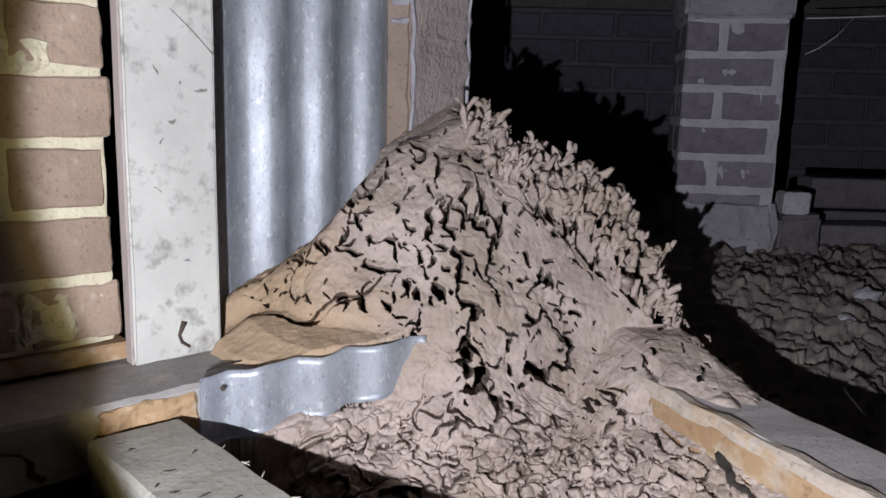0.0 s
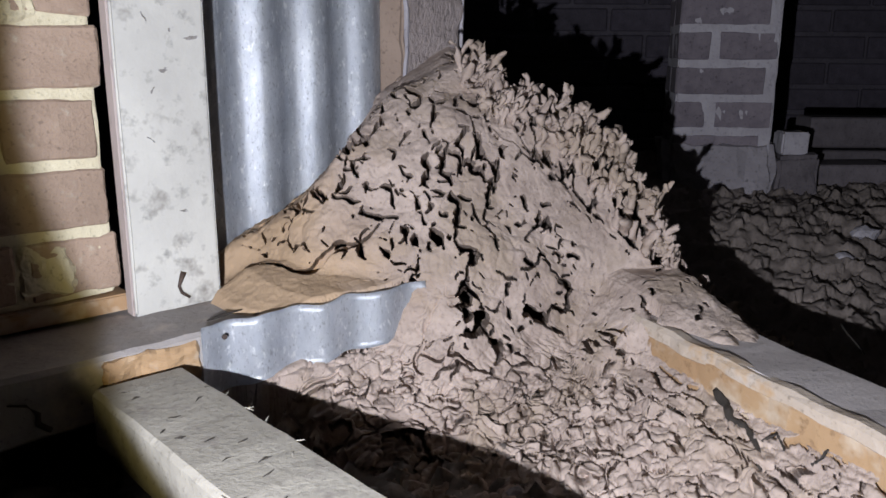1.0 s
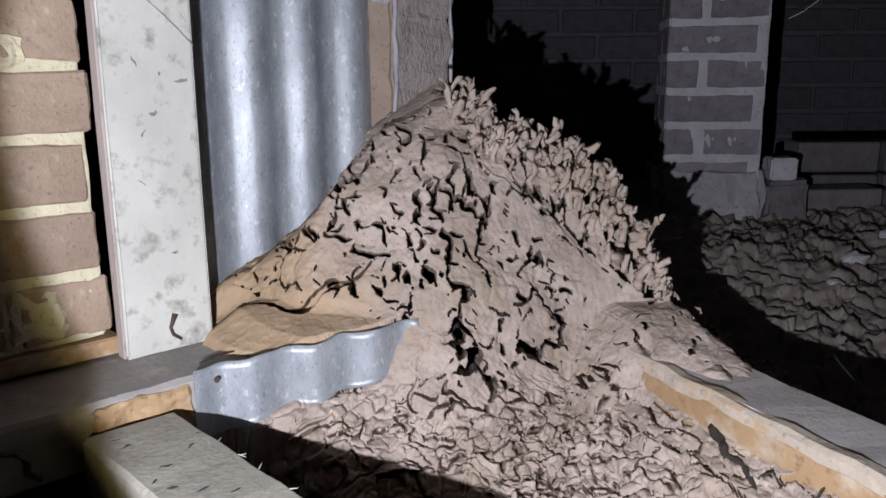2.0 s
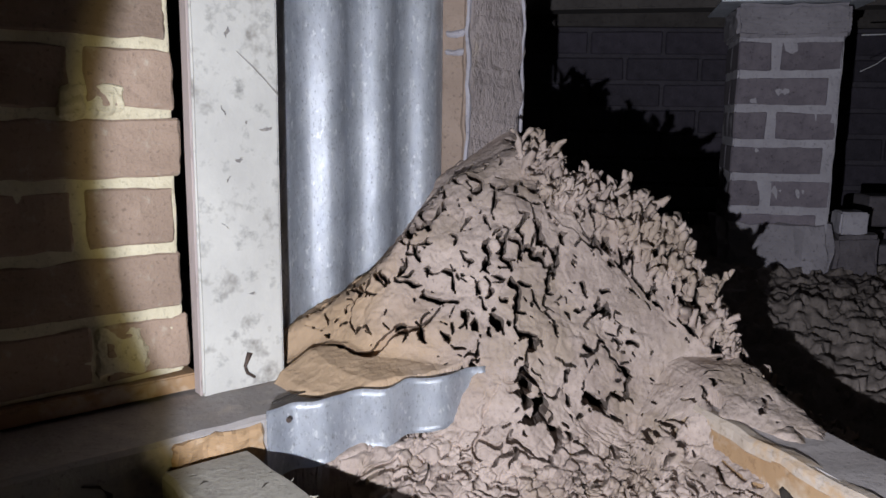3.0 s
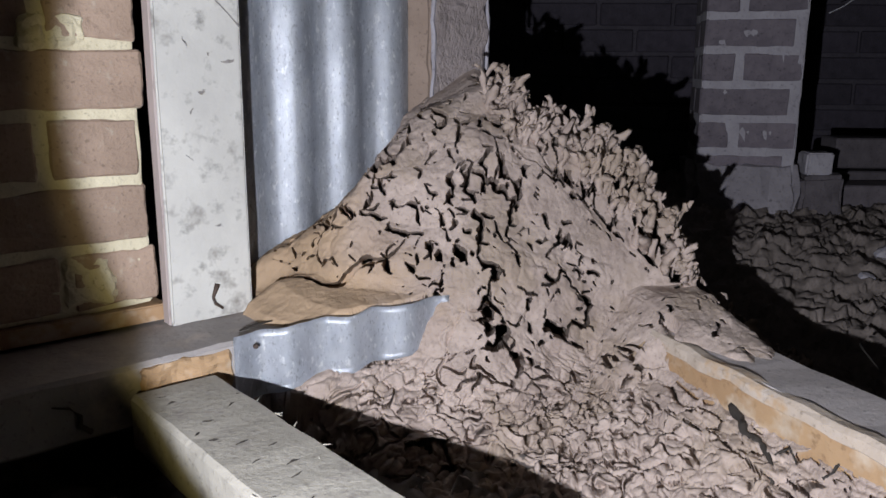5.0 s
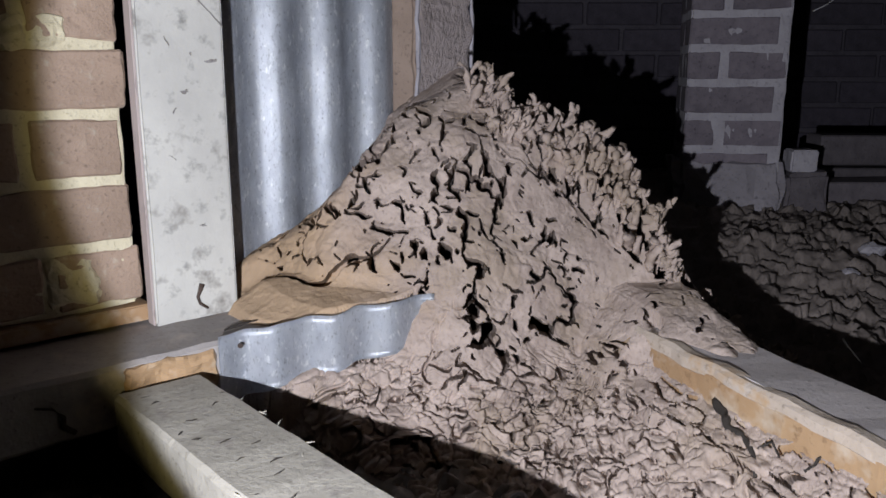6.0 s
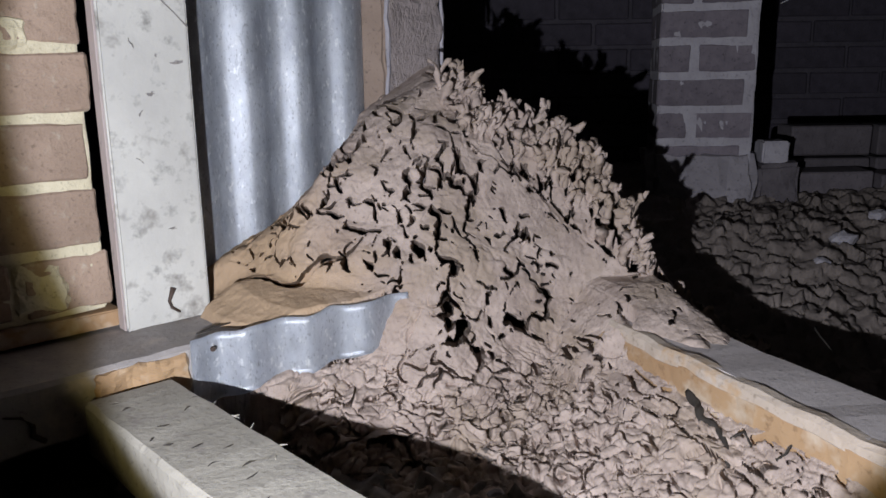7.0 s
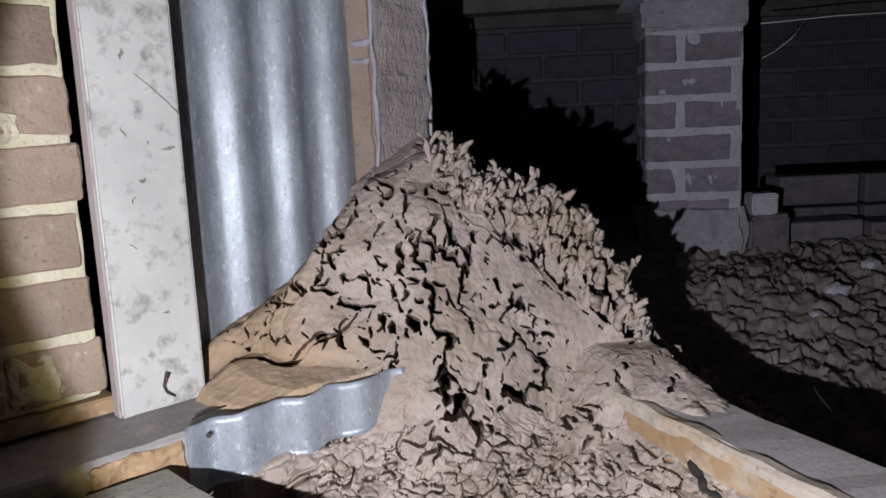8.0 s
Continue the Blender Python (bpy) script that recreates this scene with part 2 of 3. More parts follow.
build_ground()


# ---- bearers and joist ----
def timber(name, label, length, width, height, centre, turn, top_mat, seed):
    t = holder(name, label, "timber beam")
    core = part("beam", box((length, width, height), centre, turn, 0.005, 0.0028, 44, seed, 1), top_mat, t)
    return t, core


left_bearer, _ = timber("floor_bearer", "weathered grey timber bearer with raw orange front face under the board", 1.5, 0.20, 0.075,
                        plan(0.15 - 0.32, -0.927, BEARER_TOP - 0.0375), TURN1, GREY_WOOD, 1)
part("raw_face", box((0.112, 0.012, 0.066), plan(0.333, -0.8265, BEARER_TOP - 0.038), TURN1, 0.004, 0.007, 12, 4, 1), RAW_WOOD, left_bearer, "rough orange sawn face")

centre2 = N2 * (NEAR2 + WIDE2 / 2) + D2 * -0.62
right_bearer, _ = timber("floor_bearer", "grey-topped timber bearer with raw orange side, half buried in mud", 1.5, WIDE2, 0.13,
                         (centre2.x, centre2.y, TOP2 - 0.065), TURN2, LIGHTENED_WOOD, 2)
face2 = centre2 - N2 * (WIDE2 / 2 + 0.002)
part("raw_face", box((1.2, 0.007, 0.098), (face2.x, face2.y, TOP2 - 0.062), TURN2, 0.002, 0.003, 40, 5, 1), RAW_WOOD, right_bearer, "raw orange side face")
edge2 = centre2 - N2 * (WIDE2 / 2 - 0.0052)
part("worn_edge", box((1.2, 0.022, 0.022), (edge2.x, edge2.y, TOP2 - 0.0095), TURN2, 0.005, 0.0034, 44, 6, 1), SPLIT_WOOD, right_bearer, "pale worn upper edge")

JOIST_END = Vector((-0.325, 0.80, 0))
joist_mid = JOIST_END + N1 * 0.5
joist = holder("floor_joist", "pale sawn timber joist butting against the bearer", "timber beam")
joist_beam = part("beam", box((0.102, 1.0, 0.065), (joist_mid.x, joist_mid.y, 0.1 - 0.0325), TURN1, 0.005, 0.0018, 40, 8, 1), PALE_WOOD, joist)
splinters = random.Random(3)
for n in range(9):
    side = splinters.choice((-1, 1, 1))
    p = JOIST_END + N1 * splinters.uniform(0.02, 0.34) + D1 * side * (0.0485 if n % 3 else splinters.uniform(0, 0.045)) + Vector((0, 0, 0.0995))
    way = (N1 * splinters.uniform(-1, 1) + D1 * side * splinters.uniform(0.1, 0.7) + Vector((0, 0, splinters.uniform(-0.1, 0.25)))).normalized()
    size = splinters.uniform(0.003, 0.008)
    part("splinter", tube([p - way * size * 0.4, p + way * size * 0.3, p + way * size], [0.0009, 0.0007, 0.0003], 5), PALE_WOOD, joist_beam)

for n in range(14):
    p = JOIST_END + N1 * (0.03 + 0.022 * n) + D1 * splinters.uniform(-0.042, 0.042) + Vector((0, 0, 0.1002))
    way = (D1 * splinters.uniform(0.5, 1) + N1 * splinters.uniform(-0.6, 0.3)).normalized() * splinters.uniform(0.003, 0.009)
    bend = N1 * splinters.uniform(-0.002, 0.002)
    part("nick", tube([p - way, p + bend, p + way], [0.0004, splinters.uniform(0.0008, 0.0014), 0.0003], 6), ROOT, joist_beam, "short dark saw nick")

# ---- white board ----
board = holder("wall_board", "upright board in chalky flaking white paint standing on the bearer", "board")
part("plank", box((0.115, 0.022, 0.70), plan(0.3588 + 0.0575, -0.9299 - 0.011, BEARER_TOP + 0.35), TURN1, 0.004, 0.0015, 6, 11), PAINT, board)

part("raw_edge", box((0.003, 0.020, 0.69), plan(0.3588 - 0.0012, -0.9299 - 0.011, BEARER_TOP + 0.347), TURN1, 0.001, 0.0008, 6, 12), EDGE_WOOD, board, "bare pinkish timber edge")

def chip(along, z, wide, high, tilt, seed):
    """A place where the paint has come off in a small ragged flake."""
    bm = bmesh.new()
    rim = [bm.verts.new(plan(along + wide * math.cos(k) * (0.6 + 1.5 * noise.noise(Vector((math.cos(k) * 2.6, math.sin(k) * 2.6, seed * 3.7)))) + tilt * high * math.sin(k), -0.9288, z + high * math.sin(k) * (0.7 + 1.2 * noise.noise(Vector((math.cos(k) * 3, math.sin(k) * 3, seed + 40))))))
           for k in [2 * math.pi * n / 12 for n in range(12)]]
    base = [bm.verts.new(v.co - N1 * 0.004) for v in rim]
    bm.faces.new(rim)
    for n in range(12):
        bm.faces.new((rim[n], base[n], base[(n + 1) % 12], rim[(n + 1) % 12]))
    bmesh.ops.recalc_face_normals(bm, faces=bm.faces[:])
    return bm


for n, (along, z, wide, high, tilt) in enumerate(((0.3978, 0.480, 0.0018, 0.006, -0.4), (0.4273, 0.467, 0.0022, 0.0028, 0), (0.4540, 0.458, 0.008, 0.003, 1.4), (0.4162, 0.421, 0.005, 0.004, 0.5),
                                                   (0.4019, 0.398, 0.0014, 0.005, 0.5), (0.3955, 0.340, 0.0013, 0.005, -0.8), (0.4320, 0.250, 0.006, 0.0025, 0.3), (0.405, 0.575, 0.003, 0.007, 0.3))):
    part("paint_chip", chip(along, z, wide, high, tilt, n), CHIPPED, board, "small flake of missing paint")
part("scratch", tube([plan(0.4176, -0.9297, 0.552), plan(0.4379, -0.9297, 0.535), plan(0.4550, -0.9297, 0.519), plan(0.4725, -0.9297, 0.501)], [0.0006, 0.0011, 0.0009, 0.0012], 6), CHIPPED, board, "long dark scratch")

# ---- corrugated iron ----
def corrugated(along0, along1, out, z0, z1, pitch, depth, thick=0.0008, steps=14):
    n = int((along1 - along0) / pitch * steps)
    bm = bmesh.new()
    rows = []
    for z in np.linspace(z0, z1, 10):
        row = []
        for i in range(n + 1):
            a = along0 + (along1 - along0) * i / n
            o = out + depth / 2 * math.cos(2 * math.pi * (a - along0 - 0.012) / pitch) + 0.0008 * noise.noise(Vector((a * 9, z * 6, 3)))
            row.append(bm.verts.new(plan(a, o, z)))
        rows.append(row)
    for r, q in zip(rows, rows[1:]):
        for i in range(n):
            bm.faces.new((r[i], r[i + 1], q[i + 1], q[i]))
    bmesh.ops.solidify(bm, geom=bm.faces[:], thickness=thick)
    return bm


iron = holder("corrugated_iron_sheet", "galvanised corrugated iron sheet standing upright behind the white board", "iron sheet")
part("sheet", corrugated(0.417, 0.823, -1.022, 0.10, 0.80, 0.09, 0.019), ZINC, iron, smooth=True)

# ---- iron flashing on the bearer's face ----
def flashing():
    bm = bmesh.new()
    a, b = Vector((-0.277, 0.868, 0.134)), Vector((-0.020, 1.004, 0.152))
    side = (b - a).cross(Vector((0, 0, 1))).normalized()
    rows = []
    for k in range(9):
        row = []
        for i in range(61):
            u = i / 60
            p = a.lerp(b, u)
            wave = 0.006 * math.cos(2 * math.pi * (u * 0.279 / 0.076) + 0.6)
            drop = (0.088 - 0.02 * u) * k / 8
            p = p + side * (wave + 0.001 * noise.noise(Vector((u * 6, k * 0.4, 0)))) - Vector((0, 0, drop + 0.004 * noise.noise(Vector((u * 9, 0, 5)))))
            row.append(bm.verts.new(p))
        rows.append(row)
    for r, q in zip(rows, rows[1:]):
        for i in range(60):
            bm.faces.new((r[i], r[i + 1], q[i + 1], q[i]))
    bmesh.ops.solidify(bm, geom=bm.faces[:], thickness=0.0008)
    return bm


strip = holder("iron_flashing", "short strip of bright galvanised corrugated iron fixed to the bearer", "flashing")
strip_sheet = part("sheet", flashing(), ZINC, strip, smooth=True)
for u, drop in ((0.09, 0.016),):
    p = Vector((-0.277, 0.868, 0.134)).lerp(Vector((-0.020, 1.004, 0.152)), u) + Vector((0.468, -0.884, 0)) * 0.006 - Vector((0, 0, drop))
    part("nail_head", tube([p, p + Vector((0.468, -0.884, 0)) * 0.002], [0.0035, 0.003], 10), STEEL, strip_sheet, "dull nail head")


# ---- mound ----
FRONT_Y = [0.50, 0.80, 0.88, 0.945, 1.0, 1.02, 1.06, 1.09, 1.12, 1.2, 1.45]
FRONT_Z = [-0.05, -0.045, -0.035, 0.005, 0.115, 0.175, 0.24, 0.305, 0.345, 0.42, 0.55]
CREST_X = [-0.45, -0.31, -0.25, -0.20, -0.154, -0.12, -0.099, -0.05, 0.0, 0.041, 0.075, 0.143, 0.194, 0.228, 0.273, 0.306, 0.336, 0.361, 0.382, 0.42, 0.50, 0.60]
CREST_Z = [0.12, 0.17, 0.205, 0.236, 0.284, 0.332, 0.356, 0.396, 0.425, 0.428, 0.405, 0.376, 0.355, 0.332, 0.287, 0.236, 0.180, 0.135, 0.115, 0.075, 0.0, -0.03]


def setback(X):
    """On its right the mound's face draws back behind the bearer, ..."""
    k = np.clip((X + 0.02) / 0.30, 0, 1)
    left = np.clip((-0.15 - X) / 0.11, 0, 1)                             # and on its left behind the board
    return 0.085 * k * k * (3 - 2 * k) + 0.05 * left * left * (3 - 2 * left)


def mound_height(X, Y):
    a = np.interp(Y - setback(X), FRONT_Y, FRONT_Z)
    near_beam = np.clip(1 - np.abs(past_bearer(X, Y)) / 0.2, 0, 1)
    a = np.maximum(a, -0.045 + (0.108 + 0.008 * np.clip((Y - 0.86) / 0.12, 0, 1)) * near_beam ** 1.6)
    behind = past_bearer(X, Y)                                           # mud draped over the bearer
    ragged = 0.018 * np.sin(X * 61) * np.cos(Y * 47) + 0.012 * np.sin(X * 133 + Y * 90)
    reach = Y - 0.875 - 0.5 * np.clip(0.06 - behind, 0, 0.1) + ragged
    drape = TOP2 - 0.010 + 0.014 * np.clip(reach / 0.04, 0, 1) + 0.30 * np.clip(Y - 0.925, 0, 0.12)
    drape = drape - 0.010 * np.clip((0.034 - behind) / 0.025, 0, 1)
    a = np.maximum(a, np.where((behind > 0.011 + 0.4 * ragged) & (behind < WIDE2 - 0.003) & (reach > 0), drape, -1))
    fill = drape - 0.002 - 1.1 * np.clip(0.012 - behind, 0, 0.3) - 2.5 * np.clip(0.985 + 1.2 * ragged - Y, 0, 1)
    a = np.maximum(a, np.where(behind < 0.03, fill, -1))
    ahead = ((X + 0.277) * 0.136 - (Y - 0.868) * 0.257) / 0.2908          # in front of the flashing
    ramp = 0.062 - 0.85 * np.clip(ahead, 0, 1) - 0.3 * np.clip(-0.17 - X, 0, 1)
    a = np.maximum(a, np.where((ahead > -0.03) & (X < 0.05), ramp, -1))
    a = a + 0.022 * np.exp(-((X - 0.03) / 0.06) ** 2 - ((Y - 0.995) / 0.045) ** 2)
    past = past_bearer(X, Y) - WIDE2               # nothing is heaped beyond the bearer
    a = a - 3.0 * np.clip(past, 0, 0.05) * ((Y < 1.12) | (X > 0.40))
    b = np.interp(X, CREST_X, CREST_Z) - 0.9 * np.clip(Y - 1.29, 0, 1) * np.clip((X - 0.03) / 0.04, 0, 1) + 0.3 * np.clip(Y - 1.245, 0, 0.1) * np.clip((0.05 - X) / 0.04, 0, 1)
    k = 0.018
    h = np.clip(0.5 + 0.5 * (b - a) / k, 0, 1)
    z = b * (1 - h) + a * h - k * h * (1 - h)
    along = X * D1.x + Y * D1.y
    back = ((Y - 0.868) * 0.257 - (X + 0.277) * 0.136) / 0.2908          # behind the flashing
    out = X * N1.x + Y * N1.y                                            # it laps round the foot of the board
    start = np.where(out > -0.925, 0.432 + 0.35 * np.clip(out + 0.87, 0, 0.1), 0.47)
    on = np.clip((along - start) / 0.03, 0, 1) * np.clip((back - 0.005) / 0.012, 0, 1) * np.clip((0.02 - X) / 0.06, 0, 1)
    ledge = 0.134 + 0.018 * np.clip((X + 0.277) / 0.25, 0, 1) + 0.028 * np.clip((back - 0.015) / 0.10, 0, 1)
    ledge = 0.122 + (ledge - 0.122) * np.clip((along - start) / 0.075, 0, 1)
    ledge = on * ledge + (1 - on) * np.where((out < -0.84) & (along > start - 0.04), 0.10, -0.06)
    k = 0.022
    h = np.clip(0.5 + 0.5 * (z - ledge) / k, 0, 1)
    z = ledge * (1 - h) + z * h + k * h * (1 - h) * np.clip((0.05 - X) / 0.06, 0, 1)
    z = np.where((out < -0.928) & (along < 0.486), 0.10, z)               # a gap is left beside the board
    outward = 0.62 * X + 0.785 * Y                                      # sunk under darker soil along the joist's shadow edge, to deepen that shadow
    return z - 0.12 * np.clip((0.612 - outward) / 0.05, 0, 1) * (z < 0.05)


def mound_sheet(rows, cols):
    y = np.linspace(0.55, 1.40, 3000)
    z = np.interp(y, FRONT_Y, FRONT_Z)
    run = np.r_[0, np.cumsum(np.hypot(np.diff(y), np.diff(z)))]
    y = np.interp(np.linspace(0, run[-1], rows), run, y)
    X, Y = np.meshgrid(np.linspace(-0.40, 0.56, cols), y)
    X = X + ripple(np.stack([X, Y, 0 * X], -1), 0.15, 2) * 0.004
    return np.stack([X, Y, mound_height(X, Y)], -1)


def pair_chance(i, j, seed):
    """One even random number for each pair of neighbouring plates."""
    a, b = np.minimum(i, j), np.maximum(i, j)
    v = np.sin(a * 12.9898 + b * 78.233 + seed * 37.719) * 43758.5453
    return v - np.floor(v)


def plates(P, count, seed, stretch, warp):
    """Mud plates: which one each place belongs to, its neighbour, and how far the joint between them is."""
    g = np.random.default_rng(seed)
    W = P + np.stack([ripple(P, 0.07, seed + q) for q in range(3)], -1) * warp
    W = W * stretch
    flat = W.reshape(-1, 3)
    seeds = flat[g.integers(0, len(flat), count)]
    first, second, gap = cells(W, seeds)
    return first, second, gap, seeds, W


def mound_relief(P):
    N = sheet_normals(P)
    X, Y, Z = P[..., 0], P[..., 1], P[..., 2]
    low = np.clip((0.085 - Z) / 0.06, 0, 1)                              # the broken apron at the foot
    a, b = np.array((0.13, 1.09, 0.27)), np.array((0.30, 1.08, 0.12))
    k = np.clip(((P - a) @ (b - a)) / ((b - a) @ (b - a)), 0, 1)[..., None]
    calm = np.clip(1.6 - np.linalg.norm(P - a - k * (b - a), axis=-1) / 0.022, 0, 1)   # a smooth plastered patch
    on_beam = np.clip(1.5 - np.abs(past_bearer(X, Y) - WIDE2 / 2) / (0.55 * WIDE2), 0, 1) * (Z < 0.15) * (X > 0.2)
    calm = np.maximum(calm, 0.6 * on_beam)
    calm = np.maximum(calm, np.clip((Z - 0.38) / 0.03, 0, 1) * (X < 0.06) * 0.6)
    ledge = np.clip((0.186 - Z) / 0.02, 0, 1) * np.clip((-0.04 - X) / 0.06, 0, 1) * (Z > 0.12)
    calm = np.maximum(calm, ledge * 0.92)
    coral = np.clip((X - 0.05) / 0.04, 0, 1) * np.clip((Z - 0.31 + 0.95 * np.clip(X - 0.10, 0, 0.25)) / 0.03, 0, 1) * (1 - calm)

    stretch = np.ones(P.shape)
    stretch[..., 0] = 1 - 0.4 * low
    stretch[..., 1] = 0.75
    stretch[..., 2] = 1 - 0.5 * coral
    D = ripple(P, 0.10, 6) * 0.0035 + ripple(P, 0.03, 7) * 0.0011 + ripple(P, 0.012, 8) * 0.0005
    D = D * (1 - 0.5 * calm)
    H = np.zeros(D.shape)                                                # how deep the crevices go in
    for count, seed, wide, share, lift in ((1900, 40, 0.0066, 0.50, 0.0028), (3800, 50, 0.0044, 0.25, 0.0014)):
        first, second, gap, seeds, W = plates(P, count, seed, stretch, 0.011 if count < 2500 else 0.007)
        across = seeds[second] - seeds[first]
        across /= np.linalg.norm(across, axis=-1, keepdims=True) + 1e-9
        level = np.abs(across[..., 2]) + 0.6 * np.abs(across[..., 1])     # 1 where the joint lies level
        like = np.where(coral > 0.5, 0.62 - 0.95 * level, 0.16 - 0.28 * level)
        like = like * (1 - low) + low * (0.30 * np.abs(across[..., 1]) - (0.05 if count < 2500 else 0.17))
        falling = across[..., 0] * across[..., 2]                         # joints that fall away from the clad wall
        like = like + 0.25 * falling * (1 - low) * (1 - coral)
        chance = pair_chance(first, second, seed)
        gape = np.clip((share + like - 0.55 * calm - chance) * 2.6, -1, 1) + 0.58 * ripple(P, 0.055, seed + 21)
        width = wide * np.clip(gape, 0, 1.15) * (1 - 0.68 * low) * (1 + 0.8 * coral)
        width = width * (0.8 + 0.3 * ripple(P, 0.03, seed + 22)) * (calm < 0.9)
        hole = np.clip((width - gap) / 0.0013, 0, 1) * (width > 0.0006)
        g = np.random.default_rng(seed + 1)
        off, lean = g.uniform(0, 1, count) * lift, g.normal(size=(count, 3)) * (0.035 if count < 2500 else 0.02)
        soft = np.clip(gap / 0.004, 0, 1)
        raised = (off[first] + ((W - seeds[first]) * lean[first]).sum(-1)) * (0.55 + 0.45 * soft)
        raised += np.clip(gape, 0, 1) * 0.0012 * np.exp(-((gap - width) / 0.004) ** 2) * (pair_chance(first, second + first, 3) > 0.5)
        D += raised * (1 - 0.85 * calm) * (1 + 3.0 * low)
        D -= low * (1 - calm) * np.clip(1 - gap / 0.0022, 0, 1) * 0.0025
        H = np.maximum(H, 0.075 * hole * (1 - 0.7 * low))
    H = np.where((Y > 1.30) | (Z < -0.04), 0, H)                         # the far rim stays whole
    fold = Y - setback(X) - (0.975 + 0.40 * (X + 0.262)) - 0.005 * np.sin(X * 75)      # one long crack along the ledge
    fold_width = 0.0075 * np.clip((-0.06 - X) / 0.13, 0, 1) * np.clip((X + 0.31) / 0.02, 0, 1) * (0.8 + 0.35 * ripple(P, 0.03, 77))
    H = np.maximum(H, 0.05 * np.clip((fold_width - np.abs(fold)) / 0.0012, 0, 1) * (Z < 0.22))
    into = np.stack([0.8 * X, 1 + 0 * X, -0.26 + 0 * X], -1)             # galleries slope down into the heap
    into = 0.9 * into / np.linalg.norm(into, axis=-1, keepdims=True) - 0.1 * N
    room = np.clip(X * N1.x + Y * N1.y + 1.0, 0.002, 1) * 0.9           # keeps them short of the iron
    room = np.where(X > 0.0, 1.0, room)
    ahead = ((X + 0.277) * 0.136 - (Y - 0.868) * 0.257) / 0.2908         # and short of the flashing
    room = np.where((ahead > -0.01) & (X < 0.02) & (Z < 0.19), np.clip(0.7 * ahead - 0.006, 0.0, room), room)
    gone = (H > 0.055) & (room > 0.06) & (Z > 0.03)                       # behind the crust the nest is hollow
    return P + N * D[..., None] + into * np.minimum(H, room)[..., None], gone


mound = holder("termite_mound", "large pinkish-grey dried mud termite nest over the bearers", "termite mound")
crust, galleries = mound_relief(mound_sheet(820, 690))
grid_object("nest_body", crust, MUD, mound, gone=galleries)


def fingers():
    """Knobbly mud fingers that stand up along the far shoulder of the mound."""
    rng = random.Random(5)
    verts, faces = [], []
    for n in range(250):
        x = rng.uniform(0.03, 0.40)
        crest = float(np.interp(x, CREST_X, CREST_Z))
        y = float(np.interp(crest, FRONT_Z, FRONT_Y) + setback(np.array(x))) + rng.uniform(-0.055, 0.03)
        z = float(mound_height(np.array(x), np.array(y)))
        if z < 0.145:
            continue
        length = min(0.052, max(0.014, rng.gauss(0.029, 0.010)))
        wide = rng.uniform(0.0026, 0.0060)
        way = Vector((max(-0.4, min(0.45, rng.gauss(0.12 + 0.4 * max(0, x - 0.2), 0.2))), rng.gauss(-0.35, 0.25), 1.0)).normalized()
        stems = [(Vector((x, y, z - 0.008)), way, length, wide)]
        if rng.random() < 0.6:
            fork = Vector((rng.gauss(0.1, 0.6), rng.gauss(-0.2, 0.3), 0.8)).normalized()
            stems.append((Vector((x, y, z - 0.008)) + way * length * 0.55, fork, length * 0.55, wide * 0.85))
        for at, ahead, long, r in stems:
            bend = Vector((rng.gauss(0, 0.25), rng.gauss(0, 0.25), 0))
            points = [at + (ahead + bend * (k / 7)) * long * k / 7 for k in range(8)]
            radii = [r * f * rng.uniform(0.85, 1.2) for f in (1.4, 1.15, 1.0, 1.0, 1.05, 1.15, 1.0, 0.6)]
            bm = tube(points, radii, 7)
            start = len(verts)
            bm.verts.index_update()
            for v in bm.verts:
                w = v.co + noise.noise_vector(v.co * 60) * 0.008 + noise.noise_vector(v.co * 170) * 0.004
                verts.append(tuple(w))
            faces.extend([tuple(start + v.index for v in f.verts) for f in bm.faces])
            bm.free()
    for x, y, z, long, r in ((0.372, 1.10, 0.10, 0.045, 0.008), (0.383, 1.095, 0.095, 0.032, 0.007), (0.36, 1.11, 0.105, 0.03, 0.009), (0.41, 1.07, 0.085, 0.02, 0.01)):
        bm = tube([(x + 0.001 * k, y, z + long * (k - 1) / 6) for k in range(7)], [r * f for f in (2.4, 1.9, 1.4, 1.0, 0.8, 0.8, 0.45)], 9)
        start = len(verts)
        bm.verts.index_update()
        verts.extend([tuple(v.co + noise.noise_vector(v.co * 60) * 0.006) for v in bm.verts])
        faces.extend([tuple(start + v.index for v in f.verts) for f in bm.faces])
        bm.free()
    mesh = bpy.data.meshes.new("mud_fingers")
    mesh.from_pydata(verts, [], faces)
    mesh.materials.append(MUD)
    mesh.polygons.foreach_set("use_smooth", [True] * len(mesh.polygons))
    ob = new("finger_growth", mesh)
    ob.parent = mound
    tagged(ob, "knobbly coral-like mud fingers", kind="stuff")


fingers()


# ---- brickwork ----
def brick_mesh(name, size, seed, mat, cuts=0):
    bm = box(size, bevel=0.003 if cuts else 0.004, segments=1)
    if cuts:
        bmesh.ops.subdivide_edges(bm, edges=[e for e in bm.edges if e.calc_length() > 0.05], cuts=cuts, use_grid_fill=True)
    for v in bm.verts:
        v.co += noise.noise_vector(v.co * 40 + Vector((seed * 3.1, seed * 1.7, seed))) * (0.0028 if cuts else 0.003)
        if cuts:
            v.co += noise.noise_vector(v.co * 130 + Vector((seed, seed, 0))) * 0.0016
    mesh = bpy.data.meshes.new(name)
    bm.to_mesh(mesh)
    bm.free()
    mesh.materials.append(mat)
    return mesh


